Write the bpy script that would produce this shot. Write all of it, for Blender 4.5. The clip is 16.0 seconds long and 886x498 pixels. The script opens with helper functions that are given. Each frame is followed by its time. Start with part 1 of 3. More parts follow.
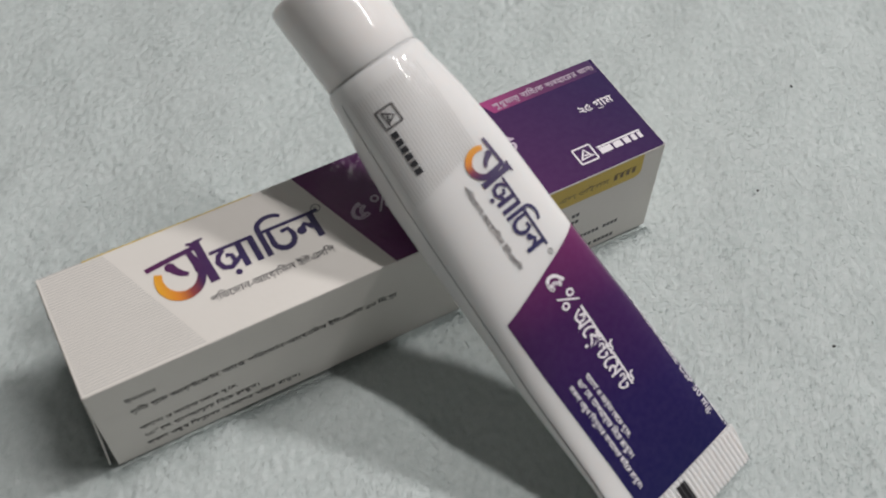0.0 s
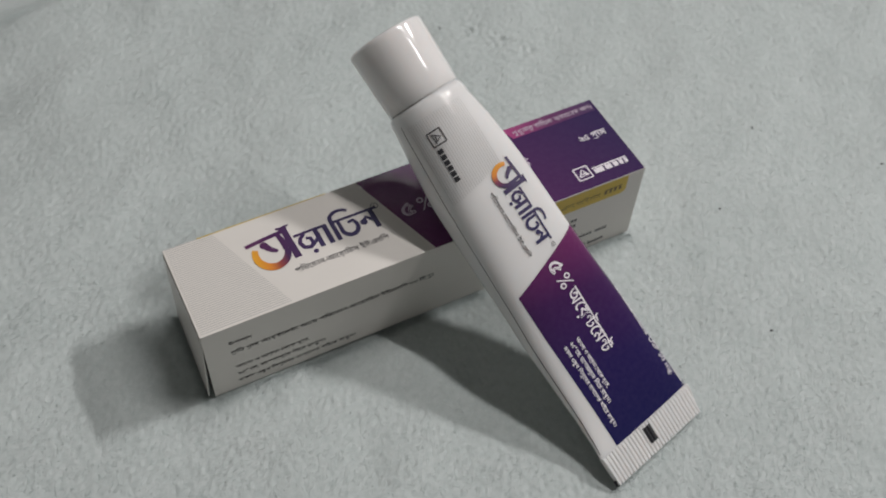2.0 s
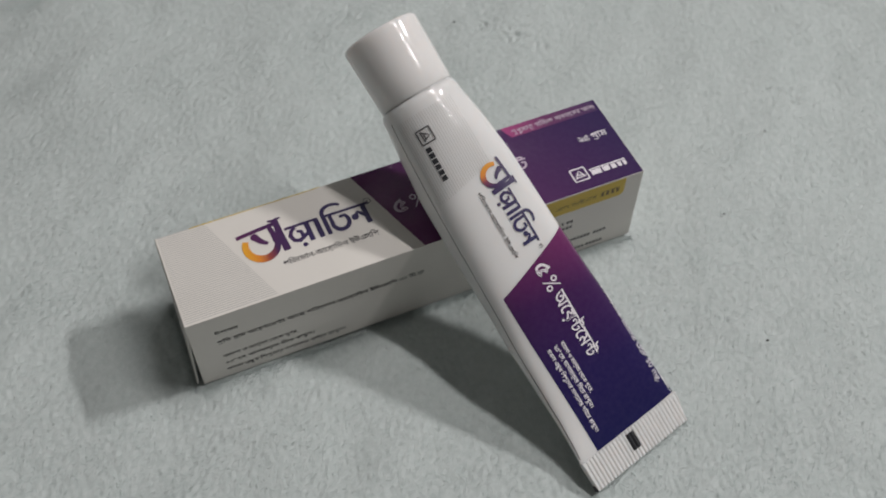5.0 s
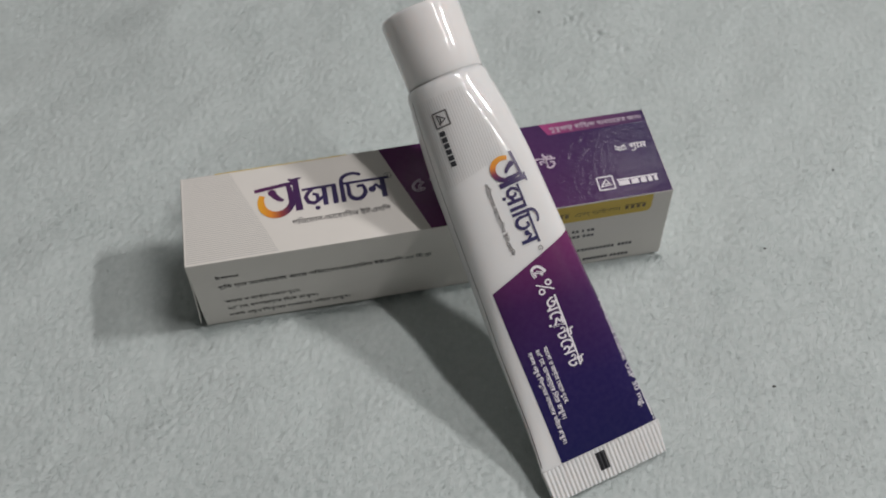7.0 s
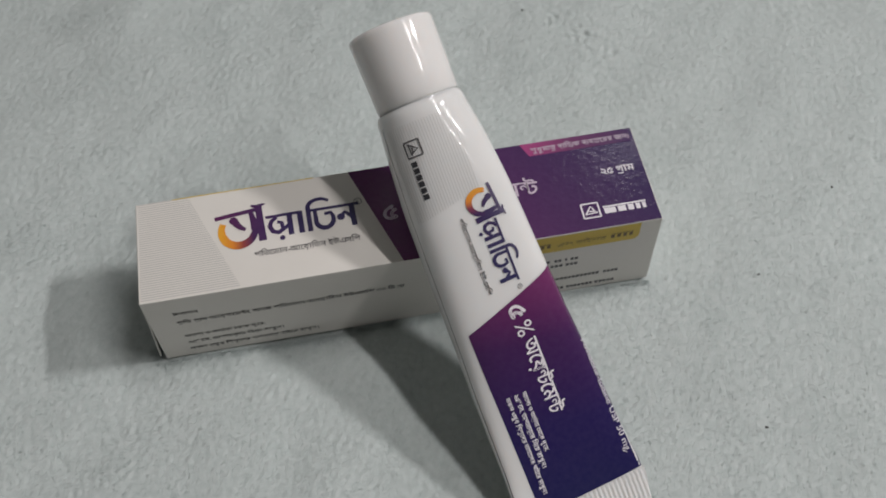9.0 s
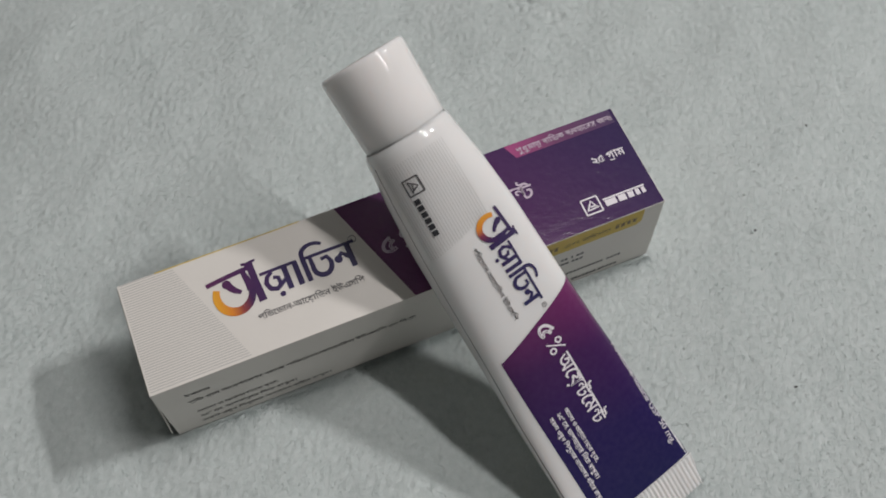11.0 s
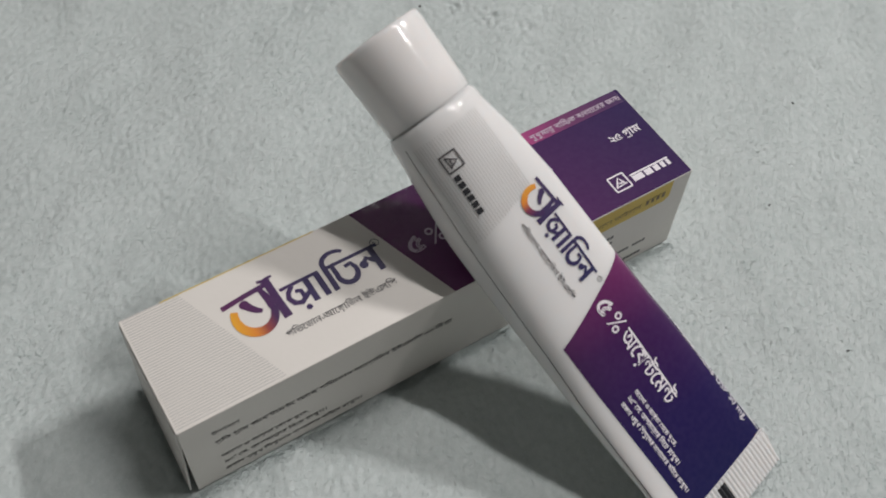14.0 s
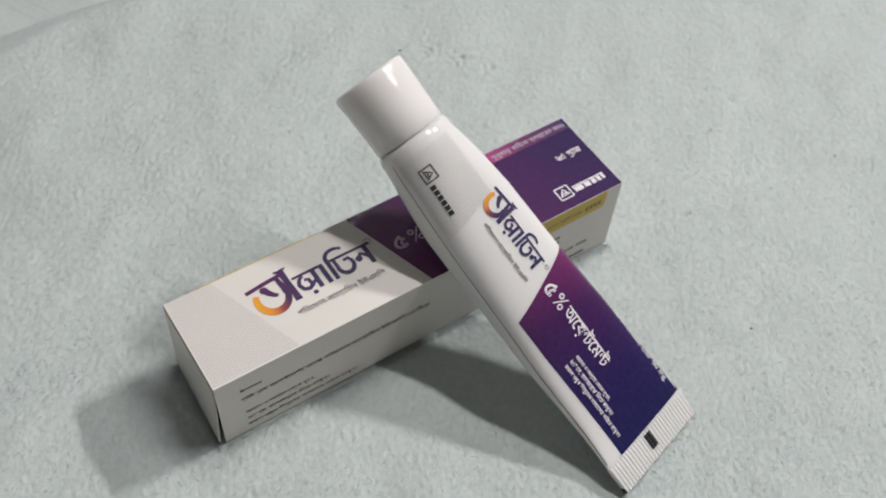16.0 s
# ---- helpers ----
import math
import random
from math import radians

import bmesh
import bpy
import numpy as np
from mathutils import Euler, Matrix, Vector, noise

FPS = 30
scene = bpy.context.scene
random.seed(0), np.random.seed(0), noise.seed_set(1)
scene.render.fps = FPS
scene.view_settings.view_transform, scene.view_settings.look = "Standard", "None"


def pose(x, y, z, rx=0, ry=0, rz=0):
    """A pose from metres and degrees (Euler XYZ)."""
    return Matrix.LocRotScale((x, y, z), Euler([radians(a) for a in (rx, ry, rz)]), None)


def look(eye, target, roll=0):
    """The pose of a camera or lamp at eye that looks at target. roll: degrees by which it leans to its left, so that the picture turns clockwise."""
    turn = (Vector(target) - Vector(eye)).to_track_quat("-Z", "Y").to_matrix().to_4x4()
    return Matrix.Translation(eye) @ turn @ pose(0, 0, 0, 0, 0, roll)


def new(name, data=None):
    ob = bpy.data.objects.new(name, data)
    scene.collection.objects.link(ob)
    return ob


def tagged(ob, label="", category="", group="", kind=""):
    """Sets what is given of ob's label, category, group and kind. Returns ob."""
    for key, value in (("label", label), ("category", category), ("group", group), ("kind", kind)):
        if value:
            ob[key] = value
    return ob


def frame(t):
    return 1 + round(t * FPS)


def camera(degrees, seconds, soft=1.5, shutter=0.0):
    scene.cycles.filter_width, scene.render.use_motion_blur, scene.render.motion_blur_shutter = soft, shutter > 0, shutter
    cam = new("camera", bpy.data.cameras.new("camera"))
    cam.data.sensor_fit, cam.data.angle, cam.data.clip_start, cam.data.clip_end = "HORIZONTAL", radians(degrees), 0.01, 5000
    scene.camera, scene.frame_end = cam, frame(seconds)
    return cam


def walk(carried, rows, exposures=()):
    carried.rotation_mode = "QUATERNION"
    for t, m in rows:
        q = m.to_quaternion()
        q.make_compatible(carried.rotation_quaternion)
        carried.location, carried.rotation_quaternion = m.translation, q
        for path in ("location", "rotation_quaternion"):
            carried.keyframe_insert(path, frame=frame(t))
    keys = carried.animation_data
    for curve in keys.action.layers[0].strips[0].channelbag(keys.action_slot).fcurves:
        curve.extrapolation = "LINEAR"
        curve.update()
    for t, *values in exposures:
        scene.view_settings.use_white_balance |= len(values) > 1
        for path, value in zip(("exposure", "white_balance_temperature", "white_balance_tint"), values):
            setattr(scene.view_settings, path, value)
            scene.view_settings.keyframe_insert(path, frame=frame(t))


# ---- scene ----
cam = camera(45.6, 16.0, soft=1.8)
cam.data.dof.use_dof, cam.data.dof.focus_distance, cam.data.dof.aperture_fstop = True, 0.272, 19.0
PATH = [
    (0, (0.01402, -0.11682, 0.21646), (0.10040, 0.03461, -0.02769), 1.14),
    (0.5, (0.01292, -0.11876, 0.21688), (0.09736, 0.03226, -0.02820), 1.68),
    (1, (0.01131, -0.11886, 0.22168), (0.09385, 0.03270, -0.02371), 2.23),
    (1.5, (-0.01349, -0.15184, 0.26934), (0.07750, 0.00255, 0.02875), 3.32),
    (2, (-0.01696, -0.15650, 0.26762), (0.07201, 0.00075, 0.02813), 3.26),
    (2.5, (-0.01851, -0.15667, 0.26563), (0.07002, -0.00104, 0.02492), 3.84),
    (3, (-0.01875, -0.15465, 0.26932), (0.07034, 0.00202, 0.02950), 3.53),
    (3.5, (-0.01613, -0.15414, 0.26726), (0.07233, 0.00065, 0.02599), 3.34),
    (4, (-0.01400, -0.15638, 0.26866), (0.07385, -0.00034, 0.02796), 2.78),
    (6.5, (0.03764, -0.17143, 0.27065), (0.07139, -0.00193, 0.02543), -1.89),
    (7, (0.04715, -0.17437, 0.27023), (0.07188, -0.00342, 0.02494), -2.40),
    (7.5, (0.06088, -0.16510, 0.27016), (0.07490, 0.00479, 0.02330), -3.92),
    (8, (0.06311, -0.15637, 0.26688), (0.07187, 0.01003, 0.01741), -5.12),
    (8.5, (0.06169, -0.14934, 0.26811), (0.07645, 0.01575, 0.01806), -4.26),
    (9, (0.05685, -0.14597, 0.26696), (0.08185, 0.01265, 0.01356), -1.80),
    (11.5, (0.02626, -0.10094, 0.27418), (0.08726, 0.01932, 0.00619), 0.21),
    (12, (0.01207, -0.10139, 0.25358), (0.09718, 0.02797, -0.00337), 3.16),
    (12.5, (0.00107, -0.10111, 0.23696), (0.09557, 0.03560, -0.01279), 3.91),
    (13, (-0.00528, -0.10273, 0.23653), (0.09136, 0.03583, -0.01139), 4.05),
    (13.5, (-0.00752, -0.10300, 0.23740), (0.08782, 0.03607, -0.01073), 3.27),
    (14, (-0.00670, -0.10360, 0.23747), (0.08926, 0.03486, -0.01077), 3.46),
    (14.5, (-0.00547, -0.10758, 0.23545), (0.09146, 0.03102, -0.01233), 3.31),
    (15, (-0.00504, -0.10662, 0.23810), (0.09207, 0.03323, -0.00891), 3.03),
    (15.5, (-0.01835, -0.12359, 0.26438), (0.08249, 0.01518, 0.01826), 3.71),
    (16, (-0.03238, -0.13924, 0.28171), (0.07402, 0.00243, 0.03962), 4.71),
]
EXPOSURES = [(0.0, 0.25), (1.0, 0.19), (1.5, 0.20), (2.0, 0.05), (4.0, 0.04), (9.0, 0.0), (12.2, 0.0), (13.0, 0.16), (15.0, 0.17), (15.5, 0.44), (16.0, 0.42)]
walk(cam, [(t, look(eye, target, roll)) for t, eye, target, roll in PATH], EXPOSURES)

# ---------------------------------------------------------------- world and lamps
world = bpy.data.worlds.new("room_air")
scene.world = world
world.use_nodes = True
world.node_tree.nodes["Background"].inputs["Color"].default_value = (0.75, 0.85, 0.9, 1)
world.node_tree.nodes["Background"].inputs["Strength"].default_value = 0.02


def bulb(name, way, distance, watts, radius, colour, foot=(0.07, 0.0, 0.0)):
    d = bpy.data.lights.new(name, "POINT")
    d.energy, d.shadow_soft_size, d.color = watts, radius, colour
    ob = new(name, d)
    ob.location = Vector(foot) + Vector(way).normalized() * distance
    return ob


def tube_lamp(name, way, distance, watts, length, width, colour, along=(0, 1, 0)):
    """A long thin ceiling lamp that faces the things and runs along a direction."""
    d = bpy.data.lights.new(name, "AREA")
    d.shape, d.size, d.size_y = "RECTANGLE", width, length
    d.energy, d.color = watts, colour
    ob = new(name, d)
    z = Vector(way).normalized()
    y = (Vector(along) - z * z.dot(Vector(along))).normalized()
    m = Matrix((y.cross(z), y, z)).transposed().to_4x4()
    m.translation = Vector((0.07, 0.0, 0.0)) + z * distance
    ob.matrix_world = m
    return ob


# a level tube lamp overhead to the right, a shorter one lower down beyond it, and a dim bulb behind
tube_lamp("tube_lamp", (0.79, -0.02, 1.66), 1.83, 14.5, 1.45, 0.035, (1.0, 0.966, 0.955), (-0.52, 0.88, 0))
tube_lamp("tube_lamp", (3.12, -0.10, 3.1), 2.1, 18.0, 0.25, 0.06, (1.0, 0.966, 0.955))
bulb("ceiling_bulb", (0.265, 0.588, 0.764), 2.3, 0.8, 0.05, (1.0, 0.97, 0.96), (0.131, 0.009, 0.031))

CM = 0.01


# ---------------------------------------------------------------- materials
def material(name, colour=(0.8, 0.8, 0.8), rough=0.5, spec=0.5, sheen=0.0, coat=0.0):
    m = bpy.data.materials.new(name)
    m.use_nodes = True
    b = m.node_tree.nodes["Principled BSDF"]
    b.inputs["Base Color"].default_value = (*colour, 1)
    b.inputs["Roughness"].default_value = rough
    b.inputs["Specular IOR Level"].default_value = spec
    b.inputs["Sheen Weight"].default_value = sheen
    b.inputs["Coat Weight"].default_value = coat
    return m


def nodes_of(m):
    return m.node_tree.nodes, m.node_tree.links, m.node_tree.nodes["Principled BSDF"]


def noise_node(m, scale, detail=3.0, vec=None):
    n, l, b = nodes_of(m)
    t = n.new("ShaderNodeTexNoise")
    t.inputs["Scale"].default_value, t.inputs["Detail"].default_value = scale, detail
    if vec is None:
        vec = n.new("ShaderNodeTexCoord").outputs["Object"]
    l.new(vec, t.inputs["Vector"])
    return t.outputs["Fac"]


def ramp(m, fac, stops):
    n, l, b = nodes_of(m)
    r = n.new("ShaderNodeValToRGB")
    l.new(fac, r.inputs["Fac"])
    e = r.color_ramp.elements
    while len(e) < len(stops):
        e.new(0.5)
    for k, (p, c) in zip(e, stops):
        k.position, k.color = p, (*c, 1)
    return r.outputs["Color"]


def mix(m, fac, a, b, mode="MIX"):
    n, l, _ = nodes_of(m)
    x = n.new("ShaderNodeMix")
    x.data_type, x.blend_type = "RGBA", mode
    for sock, v in ((x.inputs["Factor"], fac), (x.inputs["A"], a), (x.inputs["B"], b)):
        if isinstance(v, (int, float)):
            sock.default_value = v
        elif isinstance(v, tuple):
            sock.default_value = (*v, 1)
        else:
            l.new(v, sock)
    return x.outputs["Result"]


def bumped(m, fac, distance, strength=1.0):
    n, l, b = nodes_of(m)
    k = n.new("ShaderNodeBump")
    k.inputs["Strength"].default_value, k.inputs["Distance"].default_value = strength, distance
    l.new(fac, k.inputs["Height"])
    l.new(k.outputs["Normal"], b.inputs["Normal"])


def position(m, axis_weights, shift=0.0):
    """A value that runs along a direction of the object's own space (per metre)."""
    n, l, b = nodes_of(m)
    d = n.new("ShaderNodeVectorMath")
    d.operation = "DOT_PRODUCT"
    l.new(n.new("ShaderNodeTexCoord").outputs["Object"], d.inputs[0])
    d.inputs[1].default_value = axis_weights
    a = n.new("ShaderNodeMath")
    a.operation = "ADD"
    l.new(d.outputs["Value"], a.inputs[0])
    a.inputs[1].default_value = shift
    return a.outputs["Value"]


def cloth_material():
    """Soft polyester fleece: fibres that scatter light and let part of it through."""
    m = material("fleece_pile", (0.7, 0.77, 0.755), 0.9, 0.15, 0.3)
    n, l, b = nodes_of(m)
    big = ramp(m, noise_node(m, 30, 4), [(0.32, (0.528, 0.598, 0.59)), (0.68, (0.66, 0.695, 0.69))])
    fine = ramp(m, n.new("ShaderNodeNewGeometry").outputs["Random Per Island"], [(0.0, (0.82, 0.83, 0.83)), (0.45, (0.95, 0.95, 0.95)), (1.0, (1.0, 1.0, 1.0))])
    col = mix(m, 1.0, big, fine, "MULTIPLY")
    l.new(col, b.inputs["Base Color"])
    t = n.new("ShaderNodeBsdfTranslucent")
    l.new(col, t.inputs["Color"])
    x = n.new("ShaderNodeMixShader")
    x.inputs["Fac"].default_value = 0.45
    out = n["Material Output"]
    l.new(b.outputs["BSDF"], x.inputs[1])
    l.new(t.outputs["BSDF"], x.inputs[2])
    l.new(x.outputs["Shader"], out.inputs["Surface"])
    return m


def backing_material():
    m = material("fleece_backing", (0.5, 0.54, 0.53), 0.95, 0.1, 0.2)
    n, l, b = nodes_of(m)
    l.new(ramp(m, noise_node(m, 500, 3), [(0.3, (0.465, 0.512, 0.503)), (0.7, (0.535, 0.574, 0.567))]), b.inputs["Base Color"])
    return m


def paper_material():
    m = material("coated_board", (0.74, 0.725, 0.70), 0.42, 0.4)
    n, l, b = nodes_of(m)
    col = ramp(m, noise_node(m, 60, 4), [(0.3, (0.69, 0.658, 0.618)), (0.7, (0.72, 0.688, 0.648))])
    l.new(col, b.inputs["Base Color"])
    bumped(m, noise_node(m, 420, 3), 0.0002, 0.25)
    return m


def print_material(name, stops, weights, shift, rough=0.3):
    """Glossy printed ink whose colour runs along one direction of the thing."""
    m = material(name, (0.1, 0.05, 0.1), rough, 0.5)
    n, l, b = nodes_of(m)
    col = ramp(m, position(m, weights, shift), stops)
    l.new(mix(m, 0.05, col, ramp(m, noise_node(m, 700, 2), [(0.3, (0.02, 0.015, 0.03)), (0.7, (0.16, 0.12, 0.18))])), b.inputs["Base Color"])
    bumped(m, noise_node(m, 300, 2), 0.0002, 0.07)
    return m


PILE = cloth_material()
BACKING = backing_material()
BOARD = paper_material()
EDGE = material("board_edge", (0.55, 0.52, 0.48), 0.8, 0.2)
GREY_INK = material("grey_ink", (0.50, 0.485, 0.465), 0.45, 0.4)
HATCH_INK = material("pale_grey_ink", (0.60, 0.59, 0.58), 0.3, 0.5)
BLACK_INK = material("black_ink", (0.035, 0.035, 0.04), 0.4, 0.4)
DARK_GREY_INK = material("dark_grey_ink", (0.10, 0.095, 0.10), 0.45, 0.4)
TEXT_INK = material("soft_black_ink", (0.07, 0.068, 0.07), 0.45, 0.4)
WHITE_INK = material("white_ink", (0.78, 0.74, 0.78), 0.4, 0.4)
PALE_INK = material("pale_lilac_ink", (0.55, 0.46, 0.55), 0.4, 0.4)
YELLOW_INK = material("mustard_ink", (0.62, 0.45, 0.07), 0.45, 0.4)
OLIVE_INK = material("olive_brown_ink", (0.17, 0.115, 0.04), 0.45, 0.4)
LOGO_INK = print_material("purple_to_navy_ink", [(0.0, (0.11, 0.018, 0.09)), (0.5, (0.035, 0.022, 0.09)), (1.0, (0.03, 0.025, 0.085))], (25, 0, 0), -0.5)
HOOK_INK = print_material("orange_to_purple_ink", [(0.0, (0.80, 0.38, 0.03)), (0.22, (0.74, 0.25, 0.03)), (0.42, (0.30, 0.06, 0.05)), (0.62, (0.06, 0.02, 0.085)), (1.0, (0.04, 0.02, 0.09))], (70, 0, 0), -1.55)
BOX_PURPLE = print_material("box_purple_ink", [(0.0, (0.15, 0.035, 0.125)), (0.45, (0.092, 0.028, 0.105)), (1.0, (0.045, 0.028, 0.095))], (11, 5, 0), -0.62, 0.13)
bumped(BOX_PURPLE, mix(BOX_PURPLE, 0.5, noise_node(BOX_PURPLE, 55, 2), noise_node(BOX_PURPLE, 520, 3)), 0.0006, 0.28)
PINK_INK = print_material("pink_ink", [(0.0, (0.38, 0.055, 0.20)), (0.4, (0.15, 0.035, 0.12)), (1.0, (0.05, 0.028, 0.10))], (30, 0, 0), -3.25)
TUBE_PURPLE = print_material("tube_purple_ink", [(0.0, (0.012, 0.014, 0.075)), (0.35, (0.022, 0.014, 0.085)), (0.66, (0.055, 0.016, 0.085)), (0.9, (0.16, 0.028, 0.115)), (1.0, (0.18, 0.03, 0.12))], (2.5, 14.5, 0), -0.06, 0.16)
TUBE_LOGO_INK = print_material("tube_logo_ink", [(0.0, (0.028, 0.028, 0.10)), (1.0, (0.045, 0.022, 0.09))], (0, 40, 0), -2.6)
TUBE_HOOK_INK = print_material("tube_hook_ink", [(0.0, (0.05, 0.02, 0.09)), (0.3, (0.22, 0.04, 0.08)), (0.6, (0.72, 0.24, 0.03)), (1.0, (0.78, 0.36, 0.04))], (0, 160, 0), -13.5)
ENAMEL = material("white_enamel", (0.75, 0.74, 0.735), 0.075, 0.5)
bumped(ENAMEL, noise_node(ENAMEL, 80, 2), 0.0005, 0.14)
PLASTIC = material("white_plastic", (0.77, 0.75, 0.74), 0.10, 0.5)
bumped(PLASTIC, noise_node(PLASTIC, 120, 2), 0.0002, 0.06)
for white, depth in ((ENAMEL, 0.003), (PLASTIC, 0.004)):
    inputs = white.node_tree.nodes["Principled BSDF"].inputs
    inputs["Subsurface Weight"].default_value, inputs["Subsurface Scale"].default_value = 0.5, depth
    inputs["Subsurface Radius"].default_value = (1.0, 0.9, 0.85)
WALL_PAINT = material("wall_paint", (0.35, 0.36, 0.355), 0.8, 0.3)
nn_, ll_, bb_ = nodes_of(WALL_PAINT)
ll_.new(ramp(WALL_PAINT, noise_node(WALL_PAINT, 2.0, 5), [(0.3, (0.32, 0.33, 0.325)), (0.7, (0.38, 0.39, 0.385))]), bb_.inputs["Base Color"])
CEILING_PAINT = material("ceiling_paint", (0.74, 0.74, 0.73), 0.8, 0.3)
nn_, ll_, bb_ = nodes_of(CEILING_PAINT)
ll_.new(ramp(CEILING_PAINT, noise_node(CEILING_PAINT, 2.0, 5), [(0.3, (0.71, 0.71, 0.70)), (0.7, (0.76, 0.76, 0.75))]), bb_.inputs["Base Color"])
FLOORING = material("floor_cement", (0.3, 0.28, 0.26), 0.6, 0.4)
nn_, ll_, bb_ = nodes_of(FLOORING)
ll_.new(ramp(FLOORING, noise_node(FLOORING, 5.0, 6), [(0.3, (0.25, 0.24, 0.22)), (0.7, (0.34, 0.32, 0.30))]), bb_.inputs["Base Color"])
LINT = material("dark_lint", (0.09, 0.09, 0.09), 0.9, 0.1)


# ---------------------------------------------------------------- mesh helpers
def mesh_object(name, verts, faces, mat, parent=None, label="", smooth=False):
    me = bpy.data.meshes.new(name)
    me.from_pydata([tuple(v) for v in verts], [], faces)
    me.materials.append(mat)
    if smooth:
        me.polygons.foreach_set("use_smooth", [True] * len(me.polygons))
    me.update()
    ob = new(name, me)
    if parent is not None:
        ob.parent = parent
    if label:
        ob["label"] = label
    return ob


def part(name, bm, mat, parent, label="", smooth=False):
    """Links a bmesh as one mesh object under a thing or a part."""
    me = bpy.data.meshes.new(name)
    bm.to_mesh(me)
    bm.free()
    me.materials.append(mat)
    if smooth:
        me.polygons.foreach_set("use_smooth", [True] * len(me.polygons))
    ob = new(name, me)
    ob.parent = parent
    if label:
        ob["label"] = label
    return ob


def slab(lo, hi, bevel=0.0, segments=2):
    """A block between two corners, in metres, with rounded edges."""
    bm = bmesh.new()
    bmesh.ops.create_cube(bm, size=1.0)
    for v in bm.verts:
        v.co = Vector([(a + b) / 2 + c * (b - a) for a, b, c in zip(lo, hi, v.co)])
    if bevel:
        bmesh.ops.bevel(bm, geom=list(bm.edges), offset=bevel, segments=segments, affect="EDGES", profile=0.5)
    return bm


# ---------------------------------------------------------------- the room, which no view reaches
def room():
    lo, hi, top, t = (-1.7, -1.9), (2.1, 1.9), 2.45, 0.1
    tagged(mesh_from(slab((lo[0] - t, lo[1] - t, -0.19), (hi[0] + t, hi[1] + t, -0.09)), "floor", FLOORING), "plain grey cement floor under the blanket", "floor", kind="structure")
    tagged(mesh_from(slab((lo[0] - t, lo[1] - t, top), (hi[0] + t, hi[1] + t, top + t)), "ceiling", CEILING_PAINT), "plain off-white painted ceiling", "ceiling", kind="structure")
    for name, a, b in (("wall_west", (lo[0] - t, lo[1] - t), (lo[0], hi[1] + t)), ("wall_east", (hi[0], lo[1] - t), (hi[0] + t, hi[1] + t)),
                       ("wall_south", (lo[0], lo[1] - t), (hi[0], lo[1])), ("wall_north", (lo[0], hi[1]), (hi[0], hi[1] + t))):
        tagged(mesh_from(slab((*a, -0.09), (*b, top)), name, WALL_PAINT), "plain grey-green painted wall", "wall", kind="structure")


def mesh_from(bm, name, mat):
    me = bpy.data.meshes.new(name)
    bm.to_mesh(me)
    bm.free()
    me.materials.append(mat)
    return new(name, me)


room()


# ---------------------------------------------------------------- the fleece blanket
def sheet_height(x, y):
    """The height in metres of the blanket's backing: gently rolling, flat under the box and the tube."""
    h = 0.0075 * noise.noise((x * 7.0, y * 7.0, 3.1)) + 0.0032 * noise.noise((x * 17.0, y * 19.0, 7.7))
    dx, dy = max(-0.02 - x, 0, x - 0.16), max(-0.085 - y, 0, y - 0.05)
    away = min(1.0, math.hypot(dx, dy) / 0.07)
    # far behind the box the blanket drops over an edge, and a shallow trough runs before it
    d = y - 0.190
    fold = -min(0.07, 0.8 * 0.5 * (d + math.sqrt(d * d + 0.004 ** 2))) * max(0.0, min(1.0, (0.15 - x) / 0.06))
    fold -= 0.0016 * math.exp(-((y - 0.160 + 0.3 * max(0.0, x - 0.02)) / 0.012) ** 2) * max(0.0, min(1.0, (0.12 - x) / 0.06))
    return h * away * away + fold - 0.0005


def grain(rng, ny, nx, step, along, across, turn):
    """A field of unit noise on a grid, with features along x across metres, turned by so many degrees."""
    fy, fx = np.meshgrid(np.fft.fftfreq(ny, step), np.fft.rfftfreq(nx, step), indexing="ij")
    c, s = math.cos(radians(turn)), math.sin(radians(turn))
    p, q = fx * c + fy * s, -fx * s + fy * c
    r2 = (p * along) ** 2 + (q * across) ** 2
    g = np.fft.irfft2(np.fft.rfft2(rng.normal(size=(ny, nx))) * np.sqrt(r2) * np.exp(-1.4 * r2), s=(ny, nx))
    return g / g.std()


X0, X1, Y0, Y1, STEP = -0.105, 0.350, -0.14, 0.25, 0.00066


